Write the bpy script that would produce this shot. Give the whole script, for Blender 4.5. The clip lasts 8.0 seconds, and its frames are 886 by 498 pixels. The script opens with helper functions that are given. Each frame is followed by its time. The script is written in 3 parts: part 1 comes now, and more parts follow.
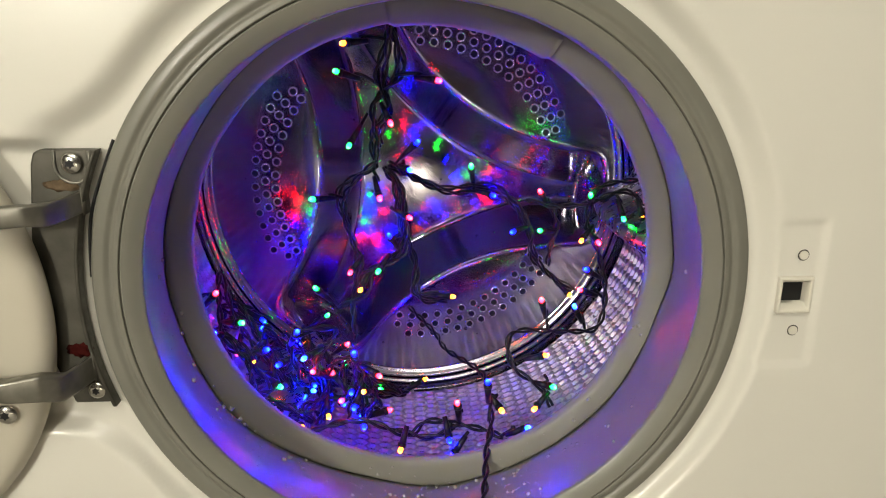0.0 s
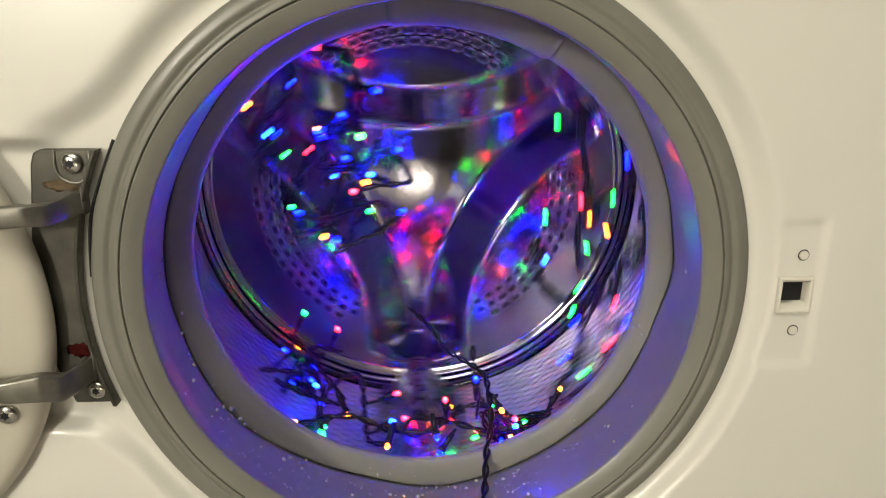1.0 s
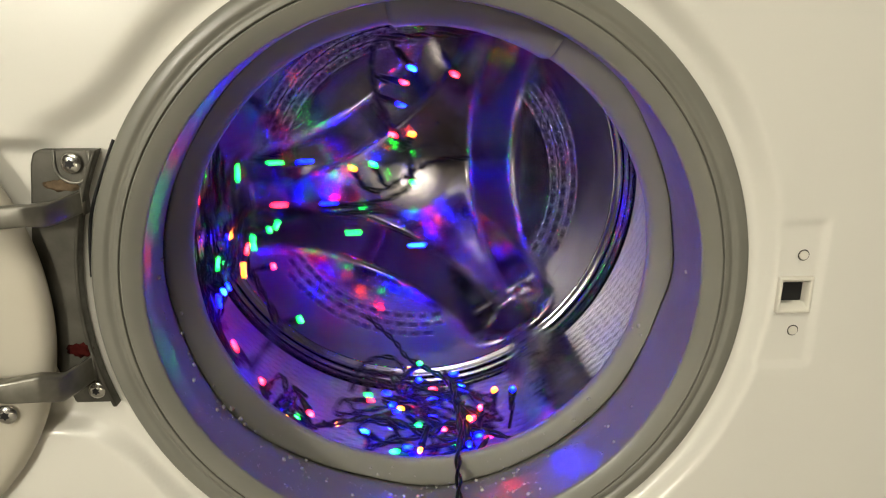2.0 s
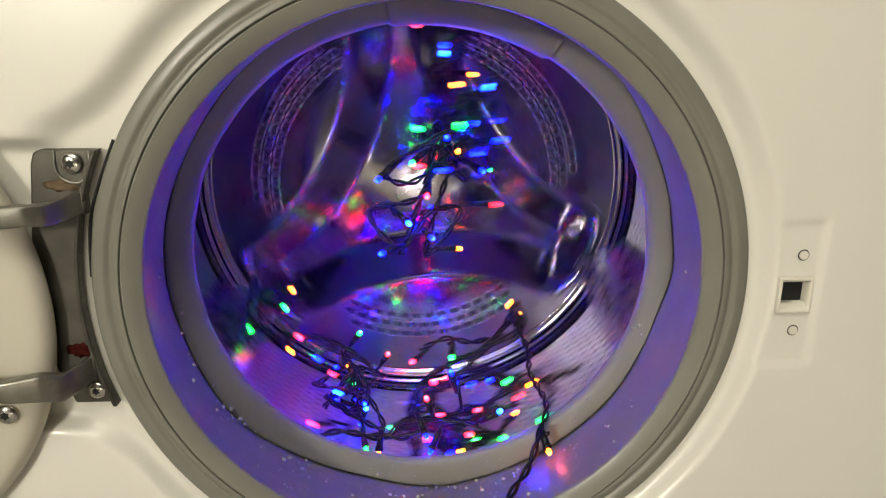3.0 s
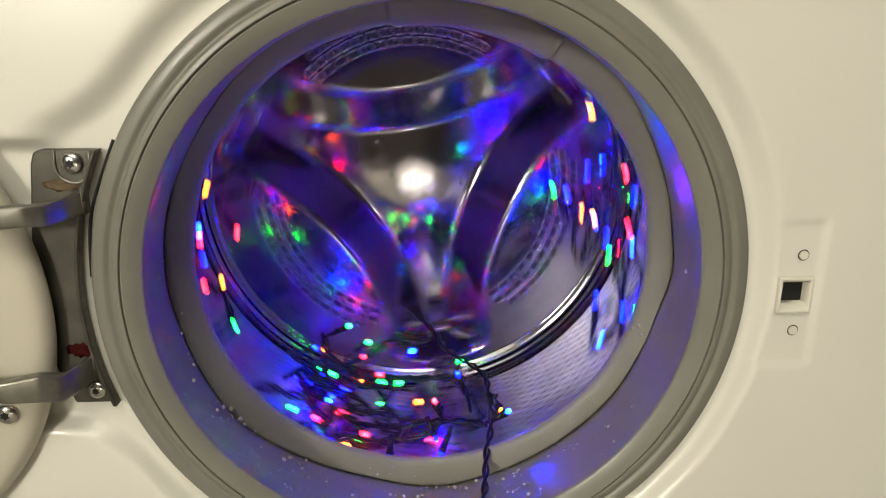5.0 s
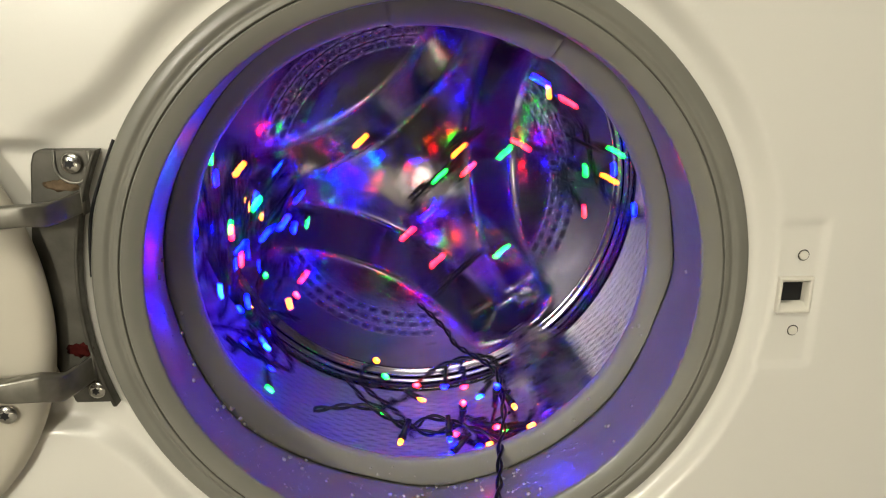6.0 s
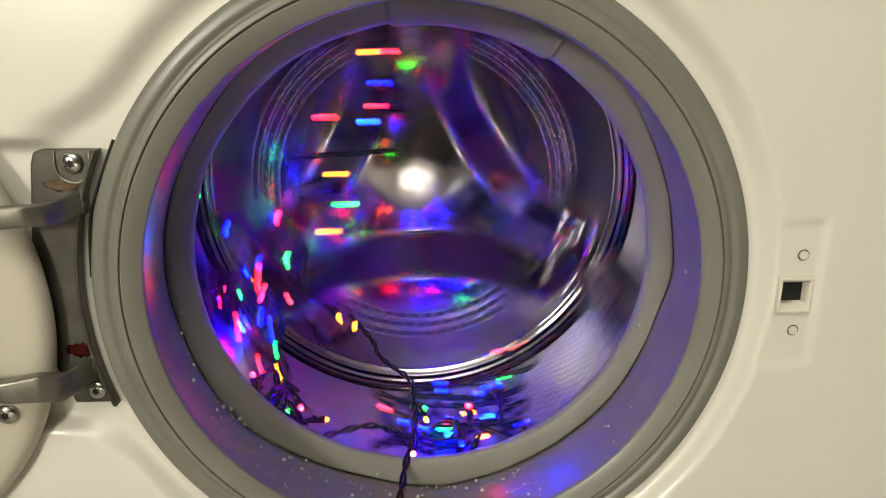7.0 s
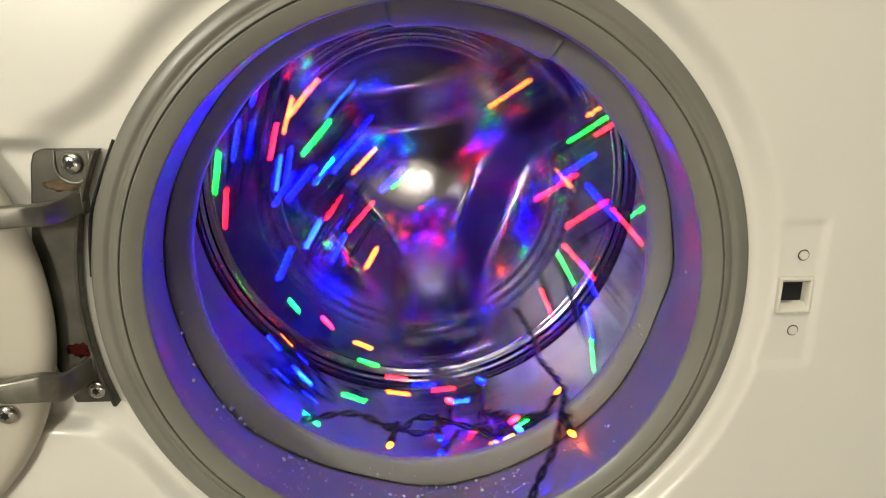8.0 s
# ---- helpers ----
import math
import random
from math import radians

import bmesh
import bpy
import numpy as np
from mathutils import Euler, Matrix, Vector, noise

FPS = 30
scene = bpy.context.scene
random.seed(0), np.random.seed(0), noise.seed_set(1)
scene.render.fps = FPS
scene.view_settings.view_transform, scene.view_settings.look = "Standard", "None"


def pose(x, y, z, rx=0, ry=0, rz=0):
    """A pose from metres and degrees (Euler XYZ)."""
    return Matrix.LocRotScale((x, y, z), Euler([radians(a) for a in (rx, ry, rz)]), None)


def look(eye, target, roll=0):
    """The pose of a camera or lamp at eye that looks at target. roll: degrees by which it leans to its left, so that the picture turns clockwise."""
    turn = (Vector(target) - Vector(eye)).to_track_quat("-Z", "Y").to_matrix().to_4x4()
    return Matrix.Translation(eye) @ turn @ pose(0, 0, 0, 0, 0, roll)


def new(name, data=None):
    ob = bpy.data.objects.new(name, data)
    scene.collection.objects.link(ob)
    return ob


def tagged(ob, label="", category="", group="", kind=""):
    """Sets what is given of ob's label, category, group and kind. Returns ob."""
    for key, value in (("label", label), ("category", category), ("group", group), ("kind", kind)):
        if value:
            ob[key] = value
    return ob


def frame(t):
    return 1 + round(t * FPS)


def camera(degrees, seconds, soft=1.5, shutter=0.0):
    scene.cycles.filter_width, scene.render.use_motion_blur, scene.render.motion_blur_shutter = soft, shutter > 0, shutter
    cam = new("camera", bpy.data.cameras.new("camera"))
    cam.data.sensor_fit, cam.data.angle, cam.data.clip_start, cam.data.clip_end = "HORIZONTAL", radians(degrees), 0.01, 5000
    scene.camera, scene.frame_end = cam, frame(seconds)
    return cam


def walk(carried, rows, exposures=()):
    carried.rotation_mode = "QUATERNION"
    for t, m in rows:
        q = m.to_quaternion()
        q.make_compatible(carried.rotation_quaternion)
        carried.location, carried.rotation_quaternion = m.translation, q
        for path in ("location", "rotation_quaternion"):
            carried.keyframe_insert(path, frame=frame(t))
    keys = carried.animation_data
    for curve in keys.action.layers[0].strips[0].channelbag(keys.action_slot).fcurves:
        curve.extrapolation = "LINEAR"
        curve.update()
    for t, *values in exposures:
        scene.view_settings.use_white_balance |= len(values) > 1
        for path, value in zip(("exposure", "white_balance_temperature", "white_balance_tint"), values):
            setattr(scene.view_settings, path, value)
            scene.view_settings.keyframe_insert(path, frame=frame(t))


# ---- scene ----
cam = camera(66.61, 8.0, soft=1.1, shutter=0.54)
AX = 0.42  # height of the drum's axis above the floor
EYE = Vector((-0.0136, -0.3789, AX + 0.1316))
YAW, PITCH = radians(3.352), radians(15.63)
WAY = Vector((math.sin(YAW) * math.cos(PITCH), math.cos(YAW) * math.cos(PITCH), -math.sin(PITCH)))
walk(cam, [(0.0, look(EYE, EYE + WAY)), (8.0, look(EYE, EYE + WAY))])

# ---- light ----
world = bpy.data.worlds.new("world")
scene.world = world
world.use_nodes = True
world.node_tree.nodes["Background"].inputs[0].default_value = (0.9, 0.8, 0.65, 1)
world.node_tree.nodes["Background"].inputs[1].default_value = 0.02
scene.view_settings.exposure = 0.0


def ceiling_lamp(x, y, z, watts, size):
    data = bpy.data.lights.new("ceiling_lamp_light", "AREA")
    data.shape, data.size, data.energy, data.color = "DISK", size, watts, (1.0, 0.95, 0.775)
    ob = new("ceiling_lamp_light", data)
    ob.matrix_world = pose(x, y, z)
    return ob


ceiling_lamp(-0.14, -1.02, 1.56, 12.0, 0.66)


# ---- materials ----
def material(name, base, rough=0.5, metal=0.0, spec=0.5, vary=0.08, scale=12.0, bump=0.0, bump_scale=60.0, coat=0.0, rough_vary=0.0):
    """Principled surface with two scales of mottling, wear in the gloss and fine relief."""
    m = bpy.data.materials.new(name)
    m.use_nodes = True
    nt = m.node_tree
    b = nt.nodes["Principled BSDF"]
    b.inputs["Roughness"].default_value = rough
    b.inputs["Metallic"].default_value = metal
    b.inputs["Specular IOR Level"].default_value = spec
    b.inputs["Coat Weight"].default_value = coat
    b.inputs["Coat Roughness"].default_value = 0.12
    tc = nt.nodes.new("ShaderNodeTexCoord")
    n1 = nt.nodes.new("ShaderNodeTexNoise")
    n1.inputs["Scale"].default_value, n1.inputs["Detail"].default_value = scale, 6
    nt.links.new(tc.outputs["Object"], n1.inputs["Vector"])
    n2 = nt.nodes.new("ShaderNodeTexNoise")
    n2.inputs["Scale"].default_value, n2.inputs["Detail"].default_value = bump_scale, 4
    nt.links.new(tc.outputs["Object"], n2.inputs["Vector"])
    ramp = nt.nodes.new("ShaderNodeMapRange")
    ramp.inputs["From Min"].default_value, ramp.inputs["From Max"].default_value = 0.3, 0.7
    ramp.inputs["To Min"].default_value, ramp.inputs["To Max"].default_value = 1 - vary, 1 + vary
    nt.links.new(n1.outputs["Fac"], ramp.inputs["Value"])
    mix = nt.nodes.new("ShaderNodeMix")
    mix.data_type, mix.blend_type = "RGBA", "MULTIPLY"
    mix.inputs["Factor"].default_value = 1.0
    mix.inputs["A"].default_value = (*base, 1)
    nt.links.new(ramp.outputs["Result"], mix.inputs["B"])
    nt.links.new(mix.outputs["Result"], b.inputs["Base Color"])
    if rough_vary:
        rr = nt.nodes.new("ShaderNodeMapRange")
        rr.inputs["From Min"].default_value, rr.inputs["From Max"].default_value = 0.3, 0.7
        rr.inputs["To Min"].default_value, rr.inputs["To Max"].default_value = max(0.02, rough - rough_vary), rough + rough_vary
        nt.links.new(n2.outputs["Fac"], rr.inputs["Value"])
        nt.links.new(rr.outputs["Result"], b.inputs["Roughness"])
    if bump:
        bp = nt.nodes.new("ShaderNodeBump")
        bp.inputs["Strength"].default_value, bp.inputs["Distance"].default_value = bump, 0.001
        nt.links.new(n2.outputs["Fac"], bp.inputs["Height"])
        nt.links.new(bp.outputs["Normal"], b.inputs["Normal"])
    return m


def glow(name, colour, tip, strength):
    """A lit bulb: saturated body, hotter at its tip."""
    m = bpy.data.materials.new(name)
    m.use_nodes = True
    nt = m.node_tree
    b = nt.nodes["Principled BSDF"]
    tc = nt.nodes.new("ShaderNodeTexCoord")
    sep = nt.nodes.new("ShaderNodeSeparateXYZ")
    nt.links.new(tc.outputs["Object"], sep.inputs["Vector"])
    ramp = nt.nodes.new("ShaderNodeMapRange")
    ramp.interpolation_type = "SMOOTHSTEP"
    ramp.inputs["From Min"].default_value, ramp.inputs["From Max"].default_value = 0.0022, 0.0042
    nt.links.new(sep.outputs["Z"], ramp.inputs["Value"])
    mix = nt.nodes.new("ShaderNodeMix")
    mix.data_type = "RGBA"
    mix.inputs["A"].default_value, mix.inputs["B"].default_value = (*colour, 1), (*tip, 1)
    nt.links.new(ramp.outputs["Result"], mix.inputs["Factor"])
    nt.links.new(mix.outputs["Result"], b.inputs["Emission Color"])
    b.inputs["Base Color"].default_value = (*colour, 1)
    b.inputs["Emission Strength"].default_value = strength
    b.inputs["Roughness"].default_value = 0.15
    return m


ENAMEL = material("white_enamel", (0.78, 0.76, 0.70), 0.28, 0, 0.5, 0.006, 3, 0.006, 30, coat=0.35)
PLASTIC = material("white_plastic", (0.74, 0.71, 0.63), 0.36, 0, 0.5, 0.04, 15, 0.05, 150)
DOOR_PLASTIC = material("cream_door_plastic", (0.60, 0.56, 0.47), 0.34, 0, 0.5, 0.03, 8, 0.02, 120)
RUBBER = material("grey_rubber", (0.225, 0.219, 0.190), 0.45, 0, 0.45, 0.06, 22, 0.10, 160, rough_vary=0.10)
RUBBER_WET = material("wet_grey_rubber", (0.205, 0.199, 0.172), 0.32, 0, 0.5, 0.07, 25, 0.03, 120, rough_vary=0.03)
STEEL = material("polished_drum_steel", (0.38, 0.37, 0.395), 0.13, 1, 0.5, 0.12, 18, 0.14, 60, rough_vary=0.05)
STEEL_WALL = material("embossed_drum_steel", (0.44, 0.43, 0.45), 0.36, 1, 0.5, 0.10, 30, 0.05, 200, rough_vary=0.06)
PADDLE = material("brushed_paddle_steel", (0.42, 0.41, 0.43), 0.28, 1, 0.5, 0.12, 30, 0.08, 100, rough_vary=0.06)
HINGE = material("worn_hinge_metal", (0.105, 0.10, 0.086), 0.46, 0.8, 0.5, 0.25, 45, 0.12, 220, rough_vary=0.12)
ARM = material("worn_hinge_arm_metal", (0.25, 0.24, 0.21), 0.40, 0.85, 0.5, 0.25, 60, 0.10, 260, rough_vary=0.12)
RUST = material("rust_stain", (0.045, 0.006, 0.005), 0.8, 0.0, 0.05, 0.5, 160, 0.3, 500)
GRIME = material("tan_grime", (0.15, 0.105, 0.065), 0.8, 0.0, 0.2, 0.5, 180, 0.3, 500)
LIP = material("bright_punched_lip", (0.92, 0.91, 0.92), 0.12, 1, 0.5, 0.1, 300)
SCREW = material("screw_chrome", (0.62, 0.61, 0.58), 0.22, 1, 0.5, 0.12, 300, 0.05, 500)
# near-black for black parts and for shade inside holes, slots and sockets
DARK = material("black_parts_and_hole_shade", (0.012, 0.012, 0.013), 0.6, 0, 0.3, 0.2, 80)
WIRE = material("black_green_wire", (0.005, 0.006, 0.006), 0.28, 0, 0.3, 0.3, 200, 0.1, 400)
# dark, so that the drum's steel reflects little of the room
UNSEEN_WALL = material("unseen_dark_wall", (0.115, 0.10, 0.085), 0.9, 0, 0.3, 0.05, 3, 0.1, 120)
# pale, to throw lamp light up at the gasket's top
FLOORTILE = material("pale_floor", (0.40, 0.37, 0.32), 0.7, 0, 0.3, 0.15, 6, 0.08, 60)
CEIL = material("ceiling_paint", (0.78, 0.76, 0.72), 0.8, 0, 0.3, 0.03, 3)
GLOW = {"r": glow("red_bulb", (1.0, 0.002, 0.005), (1.0, 0.0060, 0.010), 148), "g": glow("green_bulb", (0.0015, 1.0, 0.016), (0.010, 1.0, 0.035), 70),
        "b": glow("blue_bulb", (0.00003, 0.00012, 1.0), (0.0002, 0.0010, 1.0), 720), "y": glow("amber_bulb", (1.0, 0.085, 0.003), (1.0, 0.11, 0.010), 60),
        "c": glow("cyan_bulb", (0.0004, 0.006, 1.0), (0.0014, 0.010, 1.0), 400)}
CLEAR = bpy.data.materials.new("clear_water")
CLEAR.use_nodes = True
_c = CLEAR.node_tree.nodes["Principled BSDF"]
_c.inputs["Transmission Weight"].default_value, _c.inputs["Roughness"].default_value, _c.inputs["IOR"].default_value = 1.0, 0.02, 1.33
# emission of the added body that the drum's hub reflects
HUB_GLOW = glow("hub_glint_glow", (1.0, 0.90, 0.72), (1.0, 0.90, 0.72), 11)
BRIGHT = glow("bright_lit_glass", (1.0, 0.945, 0.785), (1.0, 0.945, 0.785), 114)
WATER = bpy.data.materials.new("water_drop")
WATER.use_nodes = True
_b = WATER.node_tree.nodes["Principled BSDF"]
_b.inputs["Base Color"].default_value = (0.34, 0.33, 0.31, 1)
_b.inputs["Roughness"].default_value, _b.inputs["Specular IOR Level"].default_value = 0.04, 0.9


# ---- mesh tools ----
def mesh_of(name, verts, faces, mats, smooth=True, face_mats=None):
    me = bpy.data.meshes.new(name)
    me.from_pydata([tuple(v) for v in verts], [], faces)
    for m in mats:
        me.materials.append(m)
    if smooth:
        me.polygons.foreach_set("use_smooth", [True] * len(me.polygons))
    if face_mats is not None:
        me.polygons.foreach_set("material_index", face_mats)
    me.update()
    return me


def part(name, data, parent=None, label="", at=None):
    """Links mesh data, or a bmesh with its material, as one object under its thing."""
    ob = new(name, data)
    if parent is not None:
        ob.parent = parent
    if at is not None:
        ob.matrix_basis = at
    if label:
        ob["label"] = label
    return ob


def from_bm(name, bm, mat, smooth=True):
    bmesh.ops.recalc_face_normals(bm, faces=bm.faces)
    me = bpy.data.meshes.new(name)
    bm.to_mesh(me)
    bm.free()
    me.materials.append(mat)
    if smooth:
        me.polygons.foreach_set("use_smooth", [True] * len(me.polygons))
    return me


def lathe(name, profile, mat, n=160, wave=None):
    """Turns a profile of (radius, depth) round the drum's axis; wave(angle, index) shifts radius and depth."""
    v, f = [], []
    for j in range(n):
        a = 2 * math.pi * j / n
        for i, (r, y) in enumerate(profile):
            dr, dy = wave(a, i) if wave else (0, 0)
            v.append(((r + dr) * math.cos(a), y + dy, (r + dr) * math.sin(a)))
    k = len(profile)
    for j in range(n):
        for i in range(k - 1):
            a0, b0 = j * k + i, ((j + 1) % n) * k + i
            f.append((a0, b0, b0 + 1, a0 + 1))
    return mesh_of(name, v, f, [mat])


def soften(points):
    """Rounds a profile by cutting its corners twice."""
    for _ in range(2):
        out = [points[0]]
        for p, q in zip(points, points[1:]):
            out.append((p[0] * 0.75 + q[0] * 0.25, p[1] * 0.75 + q[1] * 0.25))
            out.append((p[0] * 0.25 + q[0] * 0.75, p[1] * 0.25 + q[1] * 0.75))
        points = out + [points[-1]]
    return points


def block(name, size, mat, bevel=0.002, segments=3):
    bm = bmesh.new()
    bmesh.ops.create_cube(bm, size=1)
    bmesh.ops.scale(bm, vec=size, verts=bm.verts)
    bmesh.ops.bevel(bm, geom=list(bm.edges), offset=bevel, segments=segments, affect="EDGES", profile=0.5)
    return from_bm(name, bm, mat)


def smoothstep(a, b, x):
    t = min(1.0, max(0.0, (x - a) / (b - a)))
    return t * t * (3 - 2 * t)


def prism(name, outline, y0, y1, mat, bevel=0.0015):
    """A plate with the outline (x, z), from depth y0 to y1, with softened edges."""
    bm = bmesh.new()
    face = bm.faces.new([bm.verts.new((x, y0, z)) for x, z in outline])
    out = bmesh.ops.extrude_face_region(bm, geom=[face])
    bmesh.ops.translate(bm, vec=(0, y1 - y0, 0), verts=[g for g in out["geom"] if isinstance(g, bmesh.types.BMVert)])
    bmesh.ops.bevel(bm, geom=list(bm.edges), offset=bevel, segments=2, affect="EDGES", profile=0.5)
    return from_bm(name, bm, mat, smooth=False)


def spline(points, step=0.003):
    """A smooth curve through the points, in even small steps."""
    p = [Vector(q) for q in points]
    p = [2 * p[0] - p[1]] + p + [2 * p[-1] - p[-2]]
    out = []
    for i in range(1, len(p) - 2):
        n = max(2, int((p[i + 1] - p[i]).length / step))
        for k in range(n):
            t = k / n
            out.append(0.5 * (2 * p[i] + (p[i + 1] - p[i - 1]) * t + (2 * p[i - 1] - 5 * p[i] + 4 * p[i + 1] - p[i + 2]) * t * t
                              + (3 * p[i] - p[i - 1] - 3 * p[i + 1] + p[i + 2]) * t ** 3))
    return out + [p[-2]]


def tube(line, radius, v, f, sides=5, twist=0.0, phase=0.0, pitch=0.034):
    """Adds a tube along the line; with twist it winds round the line as one core of a twisted pair."""
    run, side = 0.0, Vector((0.3, 0.9, 0.2))
    rings = []
    for i, c in enumerate(line):
        d = (line[min(i + 1, len(line) - 1)] - line[max(i - 1, 0)])
        d = d.normalized() if d.length > 1e-9 else Vector((0, 0, 1))
        run += (c - line[i - 1]).length if i else 0
        side = (side - d * side.dot(d))
        side = side.normalized() if side.length > 1e-6 else d.orthogonal().normalized()
        other = d.cross(side)
        w = phase + 2 * math.pi * run / pitch
        c = c + twist * (math.cos(w) * side + math.sin(w) * other)
        rings.append(len(v))
        for s in range(sides):
            a = 2 * math.pi * s / sides
            v.append(c + radius * (math.cos(a) * side + math.sin(a) * other))
    for a, b in zip(rings, rings[1:]):
        for s in range(sides):
            t = (s + 1) % sides
            f.append((a + s, a + t, b + t, b + s))
    f.append(tuple(rings[0] + s for s in reversed(range(sides))))
    f.append(tuple(rings[-1] + s for s in range(sides)))


# ---- room ----
# Unseen room, added round the machine to shape its reflections and fill light.
def room():
    def slab(name, size, at, mat, label, cat):
        tagged(part(name, block(name, size, mat, 0.003, 1), at=pose(*at)), label, cat, kind="structure")
    slab("floor", (4.2, 6.2, 0.1), (0, -2.3, -0.05), FLOORTILE, "unseen pale floor of the room", "floor")
    slab("ceiling", (4.2, 6.2, 0.1), (0, -2.3, 2.5), CEIL, "unseen white ceiling over the room", "ceiling")
    slab("wall_back", (4.0, 0.1, 2.45), (0, 0.75, 1.225), UNSEEN_WALL, "unseen dark brown wall behind the washing machine", "wall")
    slab("wall_front", (4.0, 0.1, 2.45), (0, -5.3, 1.225), UNSEEN_WALL, "unseen dark brown wall facing the washing machine", "wall")
    slab("wall_left", (0.1, 6.0, 2.45), (-1.6, -2.3, 1.225), UNSEEN_WALL, "unseen dark brown side wall", "wall")
    slab("wall_right", (0.1, 6.0, 2.45), (1.6, -2.3, 1.225), UNSEEN_WALL, "unseen dark brown side wall", "wall")


room()


def hanging_lamp(x, y, z, radius):
    """A drum shade on a cord over the lamp's light."""
    lamp = tagged(new("hanging_lamp"), "white hanging lamp with a round shade", "lamp")
    lamp.matrix_basis = pose(x, y, z)
    prof = [(0.02, 0.10), (radius * 0.6, 0.085), (radius, 0.0), (radius - 0.006, 0.0), (radius * 0.58, 0.078), (0.02, 0.09)]
    v, f = [], []
    for j in range(32):
        a = 2 * math.pi * j / 32
        v += [(r * math.cos(a), r * math.sin(a), h) for r, h in prof]
    for j in range(32):
        for i in range(5):
            a0, b0 = j * 6 + i, ((j + 1) % 32) * 6 + i
            f.append((a0, b0, b0 + 1, a0 + 1))
    part("shade", mesh_of("shade", v, f, [CEIL]), lamp)
    v, f = [], []
    tube([Vector((0, 0, 0.09)), Vector((0, 0, 2.45 - z))], 0.003, v, f, 6)
    part("cord", mesh_of("cord", v, f, [DARK]), lamp)


hanging_lamp(-0.14, -1.02, 1.565, 0.35)


def floor_lamp():
    """A standing lamp with a large lit globe on a thin pole and a round base."""
    lamp = tagged(new("floor_lamp"), "standing lamp with a large lit white globe", "lamp")
    lamp.matrix_basis = pose(-1.33, -2.60, 0.0)
    bm = bmesh.new()
    bmesh.ops.create_uvsphere(bm, u_segments=32, v_segments=20, radius=0.18, matrix=Matrix.Translation((0, 0, 1.12)))
    part("globe", from_bm("globe", bm, BRIGHT), lamp, "bright white globe")
    v, f = [], []
    tube([Vector((0, 0, 0.02)), Vector((0, 0, 0.95))], 0.012, v, f, 10)
    part("pole", mesh_of("pole", v, f, [DARK]), lamp)
    bm = bmesh.new()
    bmesh.ops.create_cone(bm, cap_ends=True, segments=32, radius1=0.15, radius2=0.13, depth=0.024, matrix=Matrix.Translation((0, 0, 0.012)))
    part("base", from_bm("base", bm, DARK), lamp)


floor_lamp()


def hub_glint_source():
    """Unseen glowing ellipsoid on a small foot, added so the drum's hub shows a glint."""
    lamp = tagged(new("hub_glint_source"), "added unseen glowing ellipsoid that gives the drum hub its glint", "lamp")
    lamp.matrix_basis = pose(0.035, -1.60, 0.0)
    bm = bmesh.new()
    bmesh.ops.create_uvsphere(bm, u_segments=32, v_segments=20, radius=0.1, matrix=Matrix.Translation((0, 0, 0.090)) @ Matrix.Diagonal((0.92, 0.92, 0.50, 1)))
    part("globe", from_bm("globe", bm, HUB_GLOW), lamp, "glowing ellipsoid")
    bm = bmesh.new()
    bmesh.ops.create_cone(bm, cap_ends=True, segments=32, radius1=0.06, radius2=0.045, depth=0.046, matrix=Matrix.Translation((0, 0, 0.023)))
    part("foot", from_bm("foot", bm, DARK), lamp)


hub_glint_source()

# ---- washing machine ----
machine = tagged(new("washing_machine"), "white front-loading washing machine with its door open", "washing machine")
AXIS = pose(0, 0, AX)


def panel_depth(x, z):
    """Depth of the moulded front: a dish round the port that runs out to the hinge, and a shallow latch recess."""
    circle = math.hypot(x, z) - 0.2045
    dx, dz = abs(x + 0.150) - 0.164, abs(z - 0.010) - 0.088
    rect = math.hypot(max(dx, 0), max(dz, 0)) + min(max(dx, dz), 0)
    k = 0.035
    h = max(0.0, min(1.0, 0.5 + 0.5 * (rect - circle) / k))
    sd = rect + (circle - rect) * h - k * h * (1 - h)
    w = 0.55 + 0.45 * smoothstep(-0.09, 0.06, z)  # the rim of the dish is crisper low down
    y = -0.0095 * smoothstep(-0.0085 * w, 0.0070 * w, sd)
    y += (-0.0095 - y) * (1 - smoothstep(-0.220, -0.188, x)) * smoothstep(0.084, 0.094, z)  # the hinge recess runs out towards the door
    dx, dz = abs(x - 0.2108) - 0.024, abs(z + 0.0047) - 0.046
    rect = math.hypot(max(dx, 0), max(dz, 0)) + min(max(dx, dz), 0)
    recess = 1 - smoothstep(-0.0030, 0.001, rect)
    return y * (1 - recess) + max(y, -0.0078) * recess


